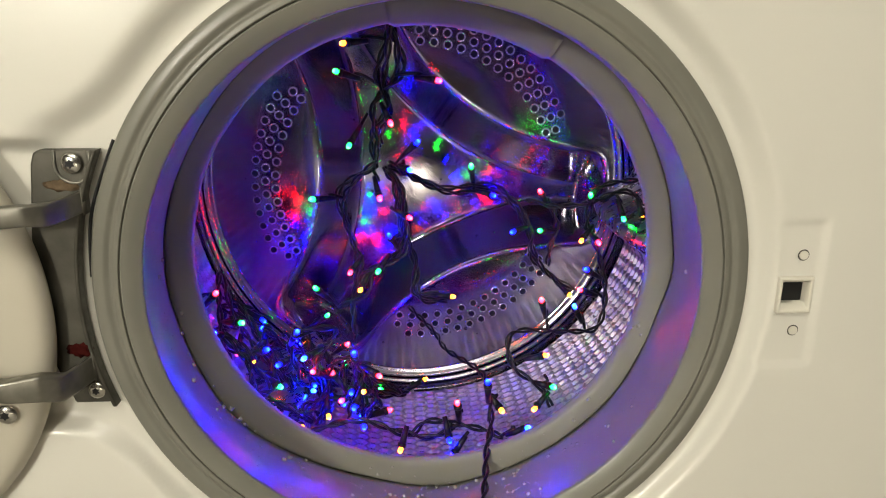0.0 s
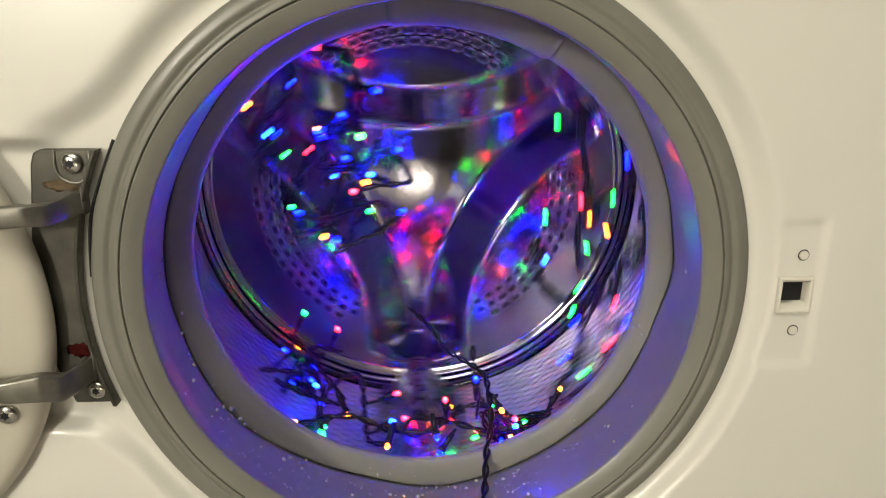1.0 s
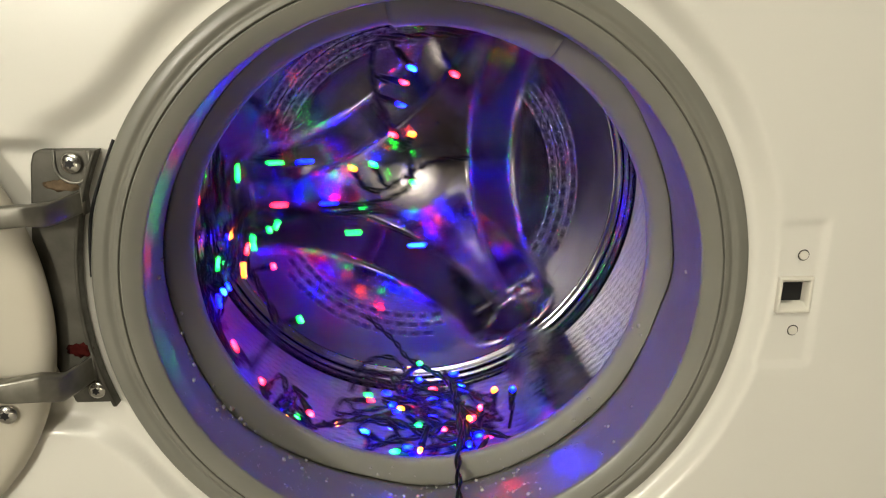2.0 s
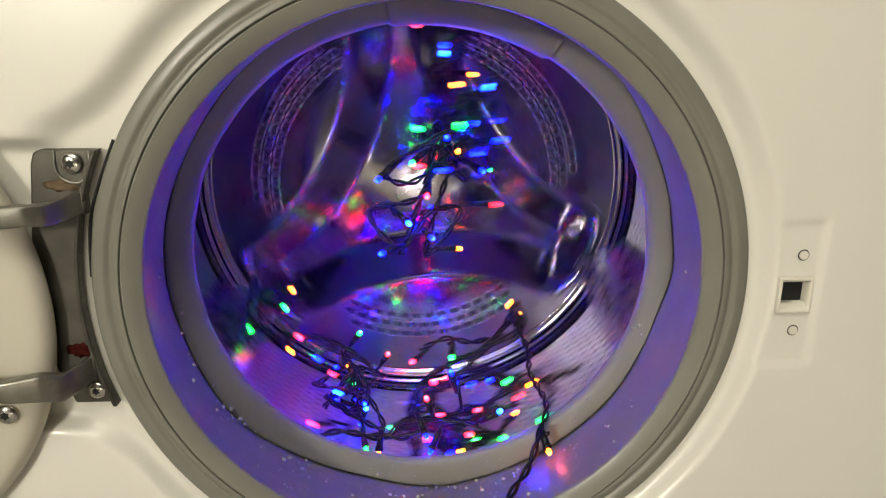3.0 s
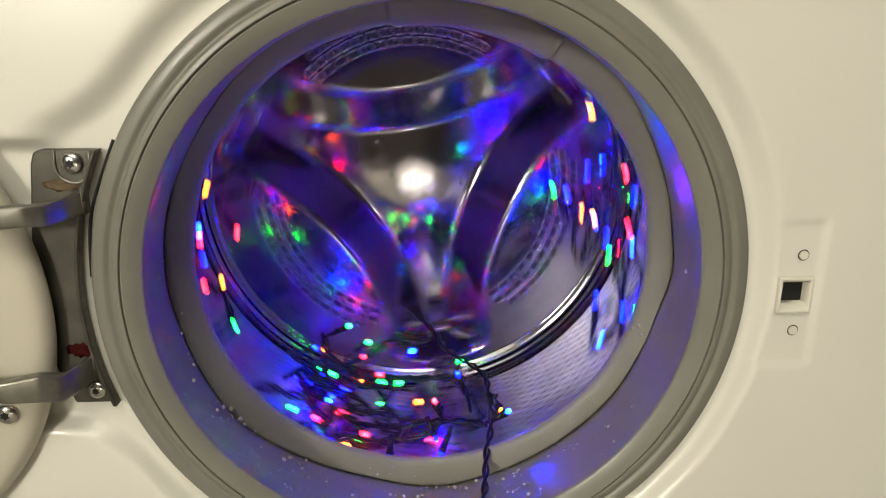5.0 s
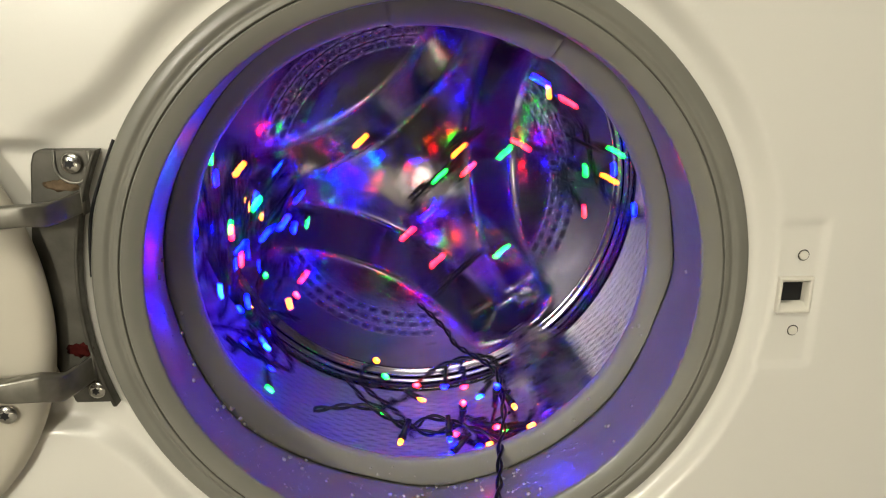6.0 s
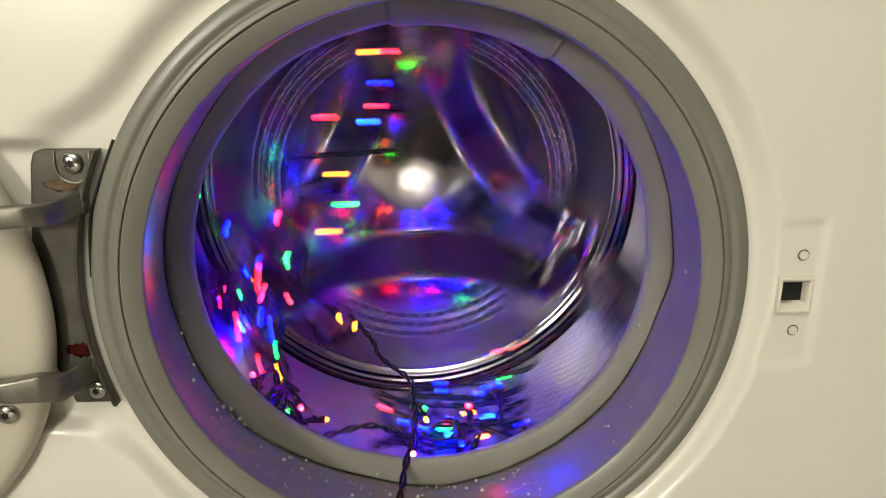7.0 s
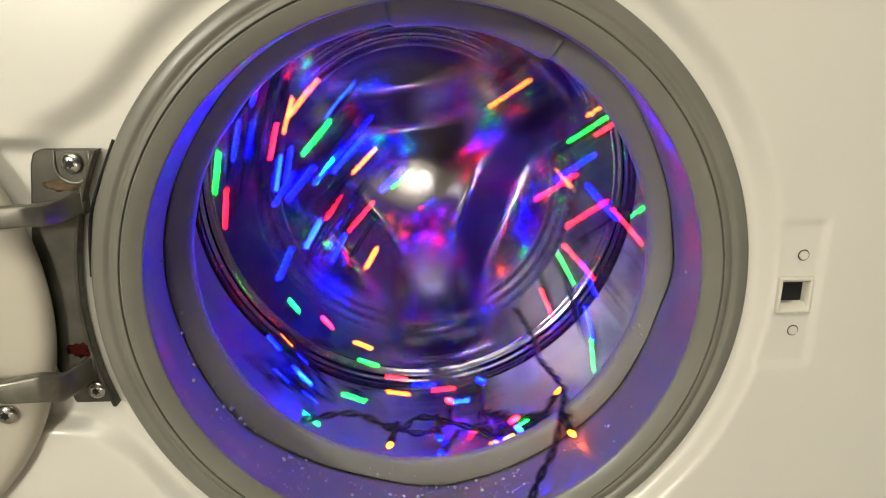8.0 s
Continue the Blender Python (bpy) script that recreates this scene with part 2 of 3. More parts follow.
def front_panel():
    nx, nz = 260, 300
    xs = [-0.312 + 0.624 * i / nx for i in range(nx + 1)]
    zs = [-0.40 + 0.80 * j / nz for j in range(nz + 1)]
    v, f = [], []
    for z in zs:
        for x in xs:
            y = panel_depth(x, z)
            edge = smoothstep(0.302, 0.312, abs(x))
            v.append((x, y + 0.012 * edge * edge, z))
    for j in range(nz):
        for i in range(nx):
            cx, cz = (xs[i] + xs[i + 1]) / 2, (zs[j] + zs[j + 1]) / 2
            if math.hypot(cx, cz) < 0.183 or (abs(cx - 0.2195) < 0.0085 and abs(cz + 0.0041) < 0.009):
                continue
            a = j * (nx + 1) + i
            f.append((a, a + 1, a + nx + 2, a + nx + 1))
    part("front_panel", mesh_of("front_panel", v, f, [ENAMEL]), machine, "glossy white moulded front panel", AXIS)
    # sides, top and back of the cabinet
    for name, size, at in (("side_panel", (0.004, 0.56, 0.82), (-0.311, 0.29, 0.42)), ("side_panel", (0.004, 0.56, 0.82), (0.311, 0.29, 0.42)),
                           ("top_panel", (0.63, 0.58, 0.02), (0, 0.285, 0.84)), ("back_panel", (0.61, 0.004, 0.80), (0, 0.57, 0.42)),
                           ("base_panel", (0.61, 0.56, 0.012), (0, 0.29, 0.012))):
        part(name, block(name, size, ENAMEL, 0.0015, 2), machine, at=pose(*at))


front_panel()


def gasket():
    """Door seal: outer bead, groove, deep fold and inner lip."""
    body = soften([(0.183, 0.012), (0.1898, 0.006), (0.1908, -0.002), (0.1900, -0.0085), (0.1880, -0.0100), (0.1832, -0.0108), (0.1818, -0.0104), (0.1800, -0.0092), (0.1790, -0.0092), (0.1775, -0.0102),
                   (0.1752, -0.0104)]) + soften([(0.1746, -0.0103), (0.1744, -0.0085), (0.1738, -0.0085), (0.1736, -0.0103)]) + \
        soften([(0.1730, -0.0105), (0.1690, -0.0092), (0.1640, -0.0066), (0.1628, -0.0056), (0.1626, -0.0040), (0.1632, 0.0040), (0.1648, 0.0200), (0.1685, 0.0440), (0.1715, 0.0560), (0.1735, 0.0590), (0.1745, 0.0650)])

    # how far the soft outer fold bulges round the ring, by angle
    fold_at = [-180, -163, -138, -125, -110, -100, -88, -76, -53, -38, -20, -12, -4, 6, 30, 45, 60, 100, 150, 165, 180]
    fold = [1.0, 0.2, 4.6, 0.8, -1.8, -1.6, 3.6, 0.6, -1.6, -1.2, -4.2, -4.2, 0.8, -2.6, -2.0, 3.6, 1.0, -1.0, -4.4, -1.2, 1.0]

    def bulge(a):
        d = (math.degrees(a) + 180) % 360 - 180
        return sum(float(np.interp((d + o + 180) % 360 - 180, fold_at, fold)) for o in (-4, 0, 4)) / 3000

    def wave_body(a, i):
        return bulge(a) * smoothstep(len(body) - 24, len(body) - 8, i), 0.0

    seal = part("gasket", lathe("gasket", body, RUBBER_WET, 240, wave_body), machine, "grey rubber door gasket, wet with drops", AXIS)
    lip = soften([(0.1800, 0.072), (0.1740, 0.0640), (0.1728, 0.0600)]) + soften([(0.1722, 0.0584), (0.1702, 0.0570), (0.1630, 0.0592), (0.1568, 0.0622), (0.1548, 0.0655), (0.1556, 0.0690), (0.1640, 0.0720), (0.1850, 0.0740)])
    def wave_lip(a, i):
        k = 1 - smoothstep(0.30, 0.52, i / len(lip))
        n = 0.0008 * noise.noise((6 * math.cos(a), 6 * math.sin(a), 4.2))
        return bulge(a) * k + n, 0.0
    part("inner_lip", lathe("inner_lip", lip, RUBBER, 240, wave_lip), seal, "folded matt grey inner lip")
    # moulded insert at the top of the lip
    v, f = [], []
    prof = [(0.1760, 0.0600), (0.1700, 0.0525), (0.1655, 0.0525), (0.1545, 0.0575), (0.1528, 0.0610), (0.1528, 0.0665), (0.1560, 0.070), (0.1655, 0.070)]
    n = 28
    for j in range(n + 1):
        a = radians(98 - 39 * j / n)
        s = 0.002 * (j in (0, n))
        for r, y in prof:
            v.append(((r + s) * math.cos(a), y, (r + s) * math.sin(a)))
    k = len(prof)
    for j in range(n):
        for i in range(k):
            f.append((j * k + i, j * k + (i + 1) % k, (j + 1) * k + (i + 1) % k, (j + 1) * k + i))
    f += [tuple(range(k)), tuple(n * k + i for i in reversed(range(k)))]
    me = mesh_of("water_inlet_flap", v, f, [RUBBER])
    me.polygons.foreach_set("use_smooth", [p.area < 0.0002 for p in me.polygons])
    part("water_inlet_flap", me, seal, "thicker moulded rubber flap")
    return seal


seal = gasket()


def water_drops():
    """Drops that cling to the fold of the seal, most of them low down."""
    rnd = random.Random(5)
    v, f = [], []
    for i in range(460):
        a = radians(rnd.gauss(-88, 44))
        y = rnd.uniform(0.004, 0.062)
        r = float(np.interp(y, [0.0, 0.010, 0.020, 0.044, 0.0560, 0.0575, 0.062], [0.1628, 0.1638, 0.1648, 0.1683, 0.1712, 0.1685, 0.1570]))
        s = 0.0004 + 0.0016 * rnd.random() ** 4
        c = Vector((r * math.cos(a), y, r * math.sin(a)))
        n = Vector((-math.cos(a), -0.25, -math.sin(a))).normalized()
        t1 = n.orthogonal().normalized()
        t2 = n.cross(t1)
        b = len(v)
        for h, w in ((-0.1, 1.0), (0.35, 0.85), (0.6, 0.45)):
            v += [c + s * (h * n + w * (math.cos(k * 1.0472) * t1 + math.sin(k * 1.0472) * t2)) for k in range(6)]
        v.append(c + s * 0.68 * n)
        for q in (0, 6):
            f += [(b + q + k, b + q + (k + 1) % 6, b + q + 6 + (k + 1) % 6, b + q + 6 + k) for k in range(6)]
        f += [(b + 12 + k, b + 12 + (k + 1) % 6, b + 18) for k in range(6)]
    drops = part("water_drops", mesh_of("water_drops", v, f, [WATER]), at=AXIS)
    tagged(drops, "clear water drops clinging to the grey gasket", "water drops", kind="stuff")


water_drops()


def tub():
    """Dark outer tub that closes the space behind the seal and round the drum."""
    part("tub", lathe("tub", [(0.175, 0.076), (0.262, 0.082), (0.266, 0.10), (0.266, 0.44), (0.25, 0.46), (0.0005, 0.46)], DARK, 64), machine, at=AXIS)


tub()


# ---- drum ----
DRUM_R, POCKET = 0.236, radians(55)


def star(r, a):
    """Relief of the drum's end: three raised lens-shaped pockets, a sunk three-armed star, a domed hub."""
    x, z = r * math.cos(a), r * math.sin(a)
    sd = min(math.hypot(x - 0.372 * math.cos(POCKET + k * 2.0944), z - 0.372 * math.sin(POCKET + k * 2.0944)) - 0.289 for k in range(3))
    ramp = 0.5 * (math.hypot(sd + 0.020, 0.002) - math.hypot(sd - 0.022, 0.003)) + 0.021
    sunk = 1.10 * ramp * (1 - smoothstep(0.186, 0.214, r))
    share = min(1.0, ramp / 0.042)
    y = 0.349 + sunk + (-0.030 * (1 - share) - 0.10 * share) * (0.205 - 0.5 * (r + 0.030 + math.hypot(r - 0.030, 0.010)))
    return y


def drum():
    # embossed, perforated side wall: hexagonal dimples, each floored black as its hole's shade
    v, f, fm = [], [], []
    rows, cols = 22, 124
    y0, y1 = 0.108, 0.328
    dy, da = (y1 - y0) / rows, 2 * math.pi / cols

    def wall(u, w, depth):
        a = w * da
        return ((DRUM_R + depth) * math.cos(a), y0 + u * dy, (DRUM_R + depth) * math.sin(a))
    hexa = [(0.0, -0.667), (0.5, -0.333), (0.5, 0.333), (0.0, 0.667), (-0.5, 0.333), (-0.5, -0.333)]
    for r in range(rows):
        for c in range(cols):
            u0 = r + 0.5 * (c % 2)
            base = len(v)
            for scale, depth in ((1.0, 0.0), (0.84, 0.0001), (0.60, 0.0030), (0.42, 0.0036)):
                v += [wall(u0 + 0.25 + hu * scale, c + hw * scale, depth) for hu, hw in hexa]
            for ring in (0, 6, 12):
                for i in range(6):
                    j = (i + 1) % 6
                    f.append((base + ring + i, base + ring + j, base + ring + 6 + j, base + ring + 6 + i))
                    fm.append(0)
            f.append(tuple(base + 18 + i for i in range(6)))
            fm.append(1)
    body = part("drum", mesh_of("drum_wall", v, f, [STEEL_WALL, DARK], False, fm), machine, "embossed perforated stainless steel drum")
    # plain front flange and stepped rear rim
    front = soften([(0.170, 0.079), (0.176, 0.0765), (0.190, 0.080), (0.225, 0.092), (0.2345, 0.100), (0.2362, 0.110)])
    part("front_flange", lathe("front_flange", front, STEEL, 160), body, "polished drum mouth")
    rear = soften([(0.2362, 0.326), (0.2355, 0.334), (0.2325, 0.338), (0.2325, 0.3415), (0.2285, 0.3435), (0.2280, 0.348), (0.2235, 0.350), (0.2190, 0.3535), (0.2140, 0.3515), (0.2100, 0.3500)])
    part("rear_rim", lathe("rear_rim", rear, STEEL, 200), body, "stepped polished rear rim")
    # end plate
    v, f = [], []
    nr, na = 90, 300
    for i in range(nr + 1):
        r = 0.0004 + 0.2165 * i / nr
        for j in range(na):
            a = 2 * math.pi * j / na
            v.append((r * math.cos(a), star(r, a), r * math.sin(a)))
    for i in range(nr):
        for j in range(na):
            b = (j + 1) % na
            f.append((i * na + j, i * na + b, (i + 1) * na + b, (i + 1) * na + j))
    part("end_plate", mesh_of("end_plate", v, f, [STEEL]), body, "polished steel end plate pressed into a three-armed star")
    # punched holes: raised lip, lighter steel for its glints, black disc for the shade
    bm = bmesh.new()
    for k in range(12):
        a, b = 2 * math.pi * k / 12, 2 * math.pi * (k + 1) / 12
        q = []
        for r, y in ((0.0056, 0.0012), (0.0053, -0.0008), (0.0046, -0.0017), (0.0037, -0.0015), (0.0030, 0.0004)):
            q.append([bm.verts.new((r * math.cos(t), y, r * math.sin(t))) for t in (a, b)])
        for s, t in zip(q, q[1:]):
            bm.faces.new((s[0], s[1], t[1], t[0]))
    bmesh.ops.remove_doubles(bm, verts=bm.verts, dist=1e-5)
    lip = from_bm("hole_lip", bm, LIP)
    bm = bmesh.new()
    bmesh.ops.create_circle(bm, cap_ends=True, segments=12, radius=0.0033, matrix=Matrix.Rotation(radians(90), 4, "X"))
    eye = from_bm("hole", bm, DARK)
    for k in range(3):
        for row, (r, count, shift) in enumerate(((0.173, 13, 0.0), (0.1620, 14, 0.5), (0.151, 13, 0.0))):
            step = 0.0145 / r
            for i in range(count):
                a = POCKET + k * 2.0944 + (i - (count - 1) / 2) * step
                at = pose(r * math.cos(a), star(r, a), r * math.sin(a))
                h = part("hole", lip, body, at=at)
                part("hole_shade", eye, h, at=pose(0, -0.0009, 0))
    # drops left by the wash on the end plate and the wall
    rnd = random.Random(9)
    v, f = [], []
    for i in range(220):
        a = rnd.uniform(0, 2 * math.pi)
        s = 0.0007 + 0.0016 * rnd.random() ** 3
        if i < 120:
            r = 0.2 * math.sqrt(rnd.random())
            c, n = Vector((r * math.cos(a), star(r, a) - 0.0002, r * math.sin(a))), Vector((0, -1, 0))
        else:
            c, n = Vector((DRUM_R * math.cos(a), rnd.uniform(0.12, 0.32), DRUM_R * math.sin(a))), Vector((-math.cos(a), 0, -math.sin(a)))
        t1 = n.orthogonal().normalized()
        t2 = n.cross(t1)
        b = len(v)
        for h, w in ((0.0, 1.0), (0.45, 0.8), (0.7, 0.4)):
            v += [c + s * (h * n + w * (math.cos(k * 0.7854) * t1 + math.sin(k * 0.7854) * t2)) for k in range(8)]
        v.append(c + s * 0.76 * n)
        for q in (0, 8):
            f += [(b + q + k, b + q + (k + 1) % 8, b + q + 8 + (k + 1) % 8, b + q + 8 + k) for k in range(8)]
        f += [(b + 16 + k, b + 16 + (k + 1) % 8, b + 24) for k in range(8)]
    tagged(part("wet_beading", mesh_of("drum_drops", v, f, [CLEAR]), body, "clear water drops"), kind="stuff")
    # lifting paddles on the wall, one at the end of each arm of the star
    for k in range(3):
        a = POCKET + math.pi / 3 + k * 2.0944
        v, f = [], []
        sect = [(-0.046, 0.002), (-0.036, -0.006), (-0.024, -0.026), (-0.014, -0.047), (-0.006, -0.056), (0.006, -0.056), (0.014, -0.047), (0.024, -0.026), (0.036, -0.006), (0.046, 0.002)]
        ny = 14
        for j in range(ny + 1):
            u = j / ny
            y = 0.106 + 0.236 * u
            s = 0.62 + 0.38 * math.sin(math.pi * min(1, 0.12 + 0.8 * u))
            if j in (0, ny):
                s *= 0.55
            for w, h in sect:
                rr, t = DRUM_R + h * s, w * (0.75 + 0.25 * s) / DRUM_R
                v.append((rr * math.cos(a + t), y, rr * math.sin(a + t)))
        m = len(sect)
        for j in range(ny):
            for i in range(m - 1):
                f.append((j * m + i, j * m + i + 1, (j + 1) * m + i + 1, (j + 1) * m + i))
        f += [tuple(range(m)), tuple(ny * m + i for i in reversed(range(m)))]
        part("paddle", mesh_of("paddle", v, f, [PADDLE]), body, "dark steel lifting paddle")
    return body


drum_body = drum()


# ---- hinge, door and latch ----
def screw(name, at, parent, radius=0.0056):
    bm = bmesh.new()
    bmesh.ops.create_uvsphere(bm, u_segments=20, v_segments=10, radius=radius)
    bmesh.ops.scale(bm, vec=(1, 0.36, 1), verts=bm.verts)
    ob = part(name, from_bm(name, bm, SCREW), parent, "chrome screw with a star socket", pose(*at))
    # flat black star on the head, painted as the shade of a recess
    bm = bmesh.new()
    verts = [bm.verts.new((radius * (0.48 if i % 2 else 0.30) * math.cos(math.pi * i / 6), -radius * 0.36, radius * (0.48 if i % 2 else 0.30) * math.sin(math.pi * i / 6))) for i in range(12)]
    bm.faces.new(verts)
    part("socket", from_bm("socket", bm, DARK, False), ob)
    return ob


def arc_outline(r_in, r_out_x, z0, z1):
    """Outline of the hinge plate: its inner edge follows the seal, its outer edge is bowed."""
    inner = [(-math.sqrt(r_in ** 2 - z * z), z) for z in (z0 + (z1 - z0) * i / 16 for i in range(17))]
    outer = [(r_out_x + 0.006, z1), (r_out_x + 0.002, z1 - 0.002), (r_out_x, z1 - 0.008), (r_out_x - 0.006, z1 - 0.05), (r_out_x - 0.006, z0 + 0.03), (r_out_x, z0 + 0.012), (r_out_x + 0.004, z0)]
    return inner + outer


def hinge():
    plate = part("hinge_plate", prism("hinge_plate", arc_outline(0.1972, -0.2135, -0.064, 0.086), -0.001, -0.007, HINGE), machine, "worn dark metal hinge plate with rust", AXIS)
    edge = [(-math.sqrt(0.1966 ** 2 - z * z), z) for z in (-0.066 + 0.152 * i / 16 for i in range(17))]
    edge += [(-math.sqrt(0.1988 ** 2 - z * z), z) for z in (0.086 - 0.152 * i / 16 for i in range(17))]
    part("raised_edge", prism("raised_edge", edge, -0.0015, -0.0092, HINGE, 0.0008), plate)
    v, f = [], []
    tube([Vector((0.1924 * math.cos(radians(a)), -0.0035, 0.1924 * math.sin(radians(a)))) for a in range(152, 177)], 0.0009, v, f, 6, 0.0006, 0.0, 0.0032)
    part("clamp_spring", mesh_of("clamp_spring", v, f, [DARK]), seal, "dark coiled clamp spring")
    screw("screw", (-0.1911, -0.0085, 0.0785), plate)
    screw("screw", (-0.1955, -0.0085, -0.0550), plate, 0.0052)
    v, f = [], []
    tube([Vector((-0.2000, -0.0072, 0.0855))] + [Vector((-0.1911 + 0.0092 * math.cos(radians(q)), -0.0072, 0.0770 + 0.0092 * math.sin(radians(q)))) for q in range(180, 361, 15)] + [Vector((-0.1819, -0.0072, 0.0850))], 0.0009, v, f, 8)
    # metal lighter than the plate puts the recess step's highlight into the colour
    part("screw_recess_rim", mesh_of("screw_recess_rim", v, f, [ARM]), plate, "rim round the upper screw, lighter for the recess step's highlight")
    for x, z, sx, sz, stain, words in ((-0.2020, -0.0300, 0.0070, 0.0040, RUST, "dark red rust"), (-0.1985, 0.0665, 0.0090, 0.0030, GRIME, "tan grime")):
        bm = bmesh.new()
        bmesh.ops.create_icosphere(bm, subdivisions=3, radius=1)
        for w in bm.verts:
            w.co *= 1 + 0.6 * noise.noise(w.co * 3.1 + Vector((x * 90, 0, 0)))
        bmesh.ops.scale(bm, vec=(sx, 0.0003, sz), verts=bm.verts)
        part("stain", from_bm("stain", bm, stain), plate, words, pose(x, -0.0071, z))
    # door swung fully open beside the port
    ring = soften([(0.105, 0.020), (0.109, 0.020), (0.135, 0.020), (0.150, 0.0205), (0.1610, 0.0225), (0.1655, 0.027), (0.1670, 0.033), (0.160, 0.036), (0.112, 0.036), (0.105, 0.028), (0.105, 0.020)])
    v, f = [], []
    n = 120
    for j in range(n):
        a = 2 * math.pi * j / n
        v += [(r * math.cos(a) - 0.008, y, r * math.sin(a)) for r, y in ring]
    k = len(ring)
    for j in range(n):
        for i in range(k - 1):
            a0, b0 = j * k + i, ((j + 1) % n) * k + i
            f.append((a0, b0, b0 + 1, a0 + 1))
    door = part("door", mesh_of("door_ring", v, f, [DOOR_PLASTIC]), machine, "cream plastic round door frame, swung open", AXIS @ pose(-0.3685, -0.045, -0.004))
    glass = bpy.data.materials.new("door_glass")
    glass.use_nodes = True
    g = glass.node_tree.nodes["Principled BSDF"]
    g.inputs["Transmission Weight"].default_value, g.inputs["Roughness"].default_value = 1.0, 0.02
    part("glass_bowl", lathe("glass_bowl", soften([(0.110, 0.004), (0.100, -0.04), (0.08, -0.095), (0.04, -0.105), (0.001, -0.106)]), glass, 64), door, "clear glass bowl")
    for z0, z1 in ((0.0560, 0.0560), (-0.0420, -0.0395)):
        low = -0.007 if z0 < 0 else 0.0
        pts = [(-0.1880, -0.004, z0 + 0.002), (-0.1915, -0.018, z0 + 0.0005), (-0.1965, -0.028, z0 - 0.001), (-0.205, -0.034, z1), (-0.222, -0.0355, z1 - 0.001), (-0.262, -0.0355, z1 - 0.002 + (0.004 if z0 < 0 else 0))]
        pts = [(x + low * (i < 5), y, z) for i, (x, y, z) in enumerate(pts)]
        v, f = [], []
        m = len(pts)
        for i, (x, y, z) in enumerate(pts):
            h = (0.0062 if i < 3 else 0.0056) if not low else (0.0078 if i < 4 else 0.0064 if i < 5 else 0.0035)
            t = 0.004
            v += [(x + 0.3685, y + 0.045 - t, z + h + 0.004), (x + 0.3685, y + 0.045 - t, z - h + 0.004), (x + 0.3685, y + 0.045 + t, z - h + 0.004), (x + 0.3685, y + 0.045 + t, z + h + 0.004)]
        for i in range(m - 1):
            for q in range(4):
                f.append((4 * i + q, 4 * i + (q + 1) % 4, 4 * i + 4 + (q + 1) % 4, 4 * i + 4 + q))
        f += [(0, 1, 2, 3), (4 * m - 1, 4 * m - 2, 4 * m - 3, 4 * m - 4)]
        bm = bmesh.new()
        bm.from_mesh(mesh_of("arm_raw", v, f, [ARM]))
        bmesh.ops.bevel(bm, geom=list(bm.edges), offset=0.0016, segments=3, affect="EDGES", profile=0.5)
        part("hinge_arm", from_bm("hinge_arm", bm, ARM), door, "curved grey metal hinge arm")
    screw("screw", (0.130, 0.0195, -0.056), door, 0.006)


hinge()


def latch():
    """Cream latch box with a tapered mouth and a dark slot, and two round caps."""
    cx, cz = 0.2195, -0.0041
    rings = [(0.0107, 0.0115, -0.0065), (0.0107, 0.0115, -0.0100), (0.0102, 0.0110, -0.0108), (0.0090, 0.0096, -0.0108), (0.0085, 0.0090, -0.0102), (0.0078, 0.0066, -0.0075), (0.0076, 0.0064, 0.018)]
    v, f = [], []
    for i, (w, h, y) in enumerate(rings):
        up = 0.0010 if i >= 5 else 0
        v += [(cx - w, y, cz + h + up), (cx + w, y, cz + h + up), (cx + w, y, cz - h + up), (cx - w, y, cz - h + up)]
    for i in range(len(rings) - 1):
        for q in range(4):
            f.append((4 * i + q, 4 * i + (q + 1) % 4, 4 * i + 4 + (q + 1) % 4, 4 * i + 4 + q))
    bm = bmesh.new()
    bm.from_mesh(mesh_of("latch_raw", v, f, [PLASTIC]))
    bmesh.ops.bevel(bm, geom=[e for e in bm.edges if e.calc_length() < 0.012 and not e.is_boundary], offset=0.0006, segments=2, affect="EDGES", profile=0.5)
    box = part("latch_box", from_bm("latch_box", bm, PLASTIC, False), machine, "cream plastic latch box with a dark slot", AXIS)
    # black block closes the mouth, its colour standing for the slot's inner shade
    part("slot", block("slot", (0.0152, 0.002, 0.0128), DARK, 0.0004, 1), box, at=pose(cx, -0.003, cz + 0.0010))
    for x, z in ((0.2224, 0.0204), (0.2224, -0.0274)):
        bm = bmesh.new()
        bmesh.ops.create_cone(bm, cap_ends=True, segments=28, radius1=0.0029, radius2=0.0027, depth=0.0012, matrix=Matrix.Rotation(radians(90), 4, "X"))
        cap = part("screw_cap", from_bm("screw_cap", bm, PLASTIC, False), machine, "small round cream screw cap", AXIS @ pose(x, -0.0081, z))
        # dark disc behind the cap, its edge painted as the shaded gap
        bm = bmesh.new()
        bmesh.ops.create_circle(bm, cap_ends=True, segments=28, radius=0.0035, matrix=Matrix.Rotation(radians(90), 4, "X"))
        part("gap_shade", from_bm("gap_shade", bm, HINGE), cap, at=pose(0, 0.0001, 0))


latch()


# ---- fairy lights ----
def bulb_mesh(colour):
    bm = bmesh.new()
    bmesh.ops.create_uvsphere(bm, u_segments=10, v_segments=7, radius=0.0020)
    for w in bm.verts:
        w.co.z = w.co.z * 1.35 + 0.002
    return from_bm("bulb_" + colour, bm, GLOW[colour])


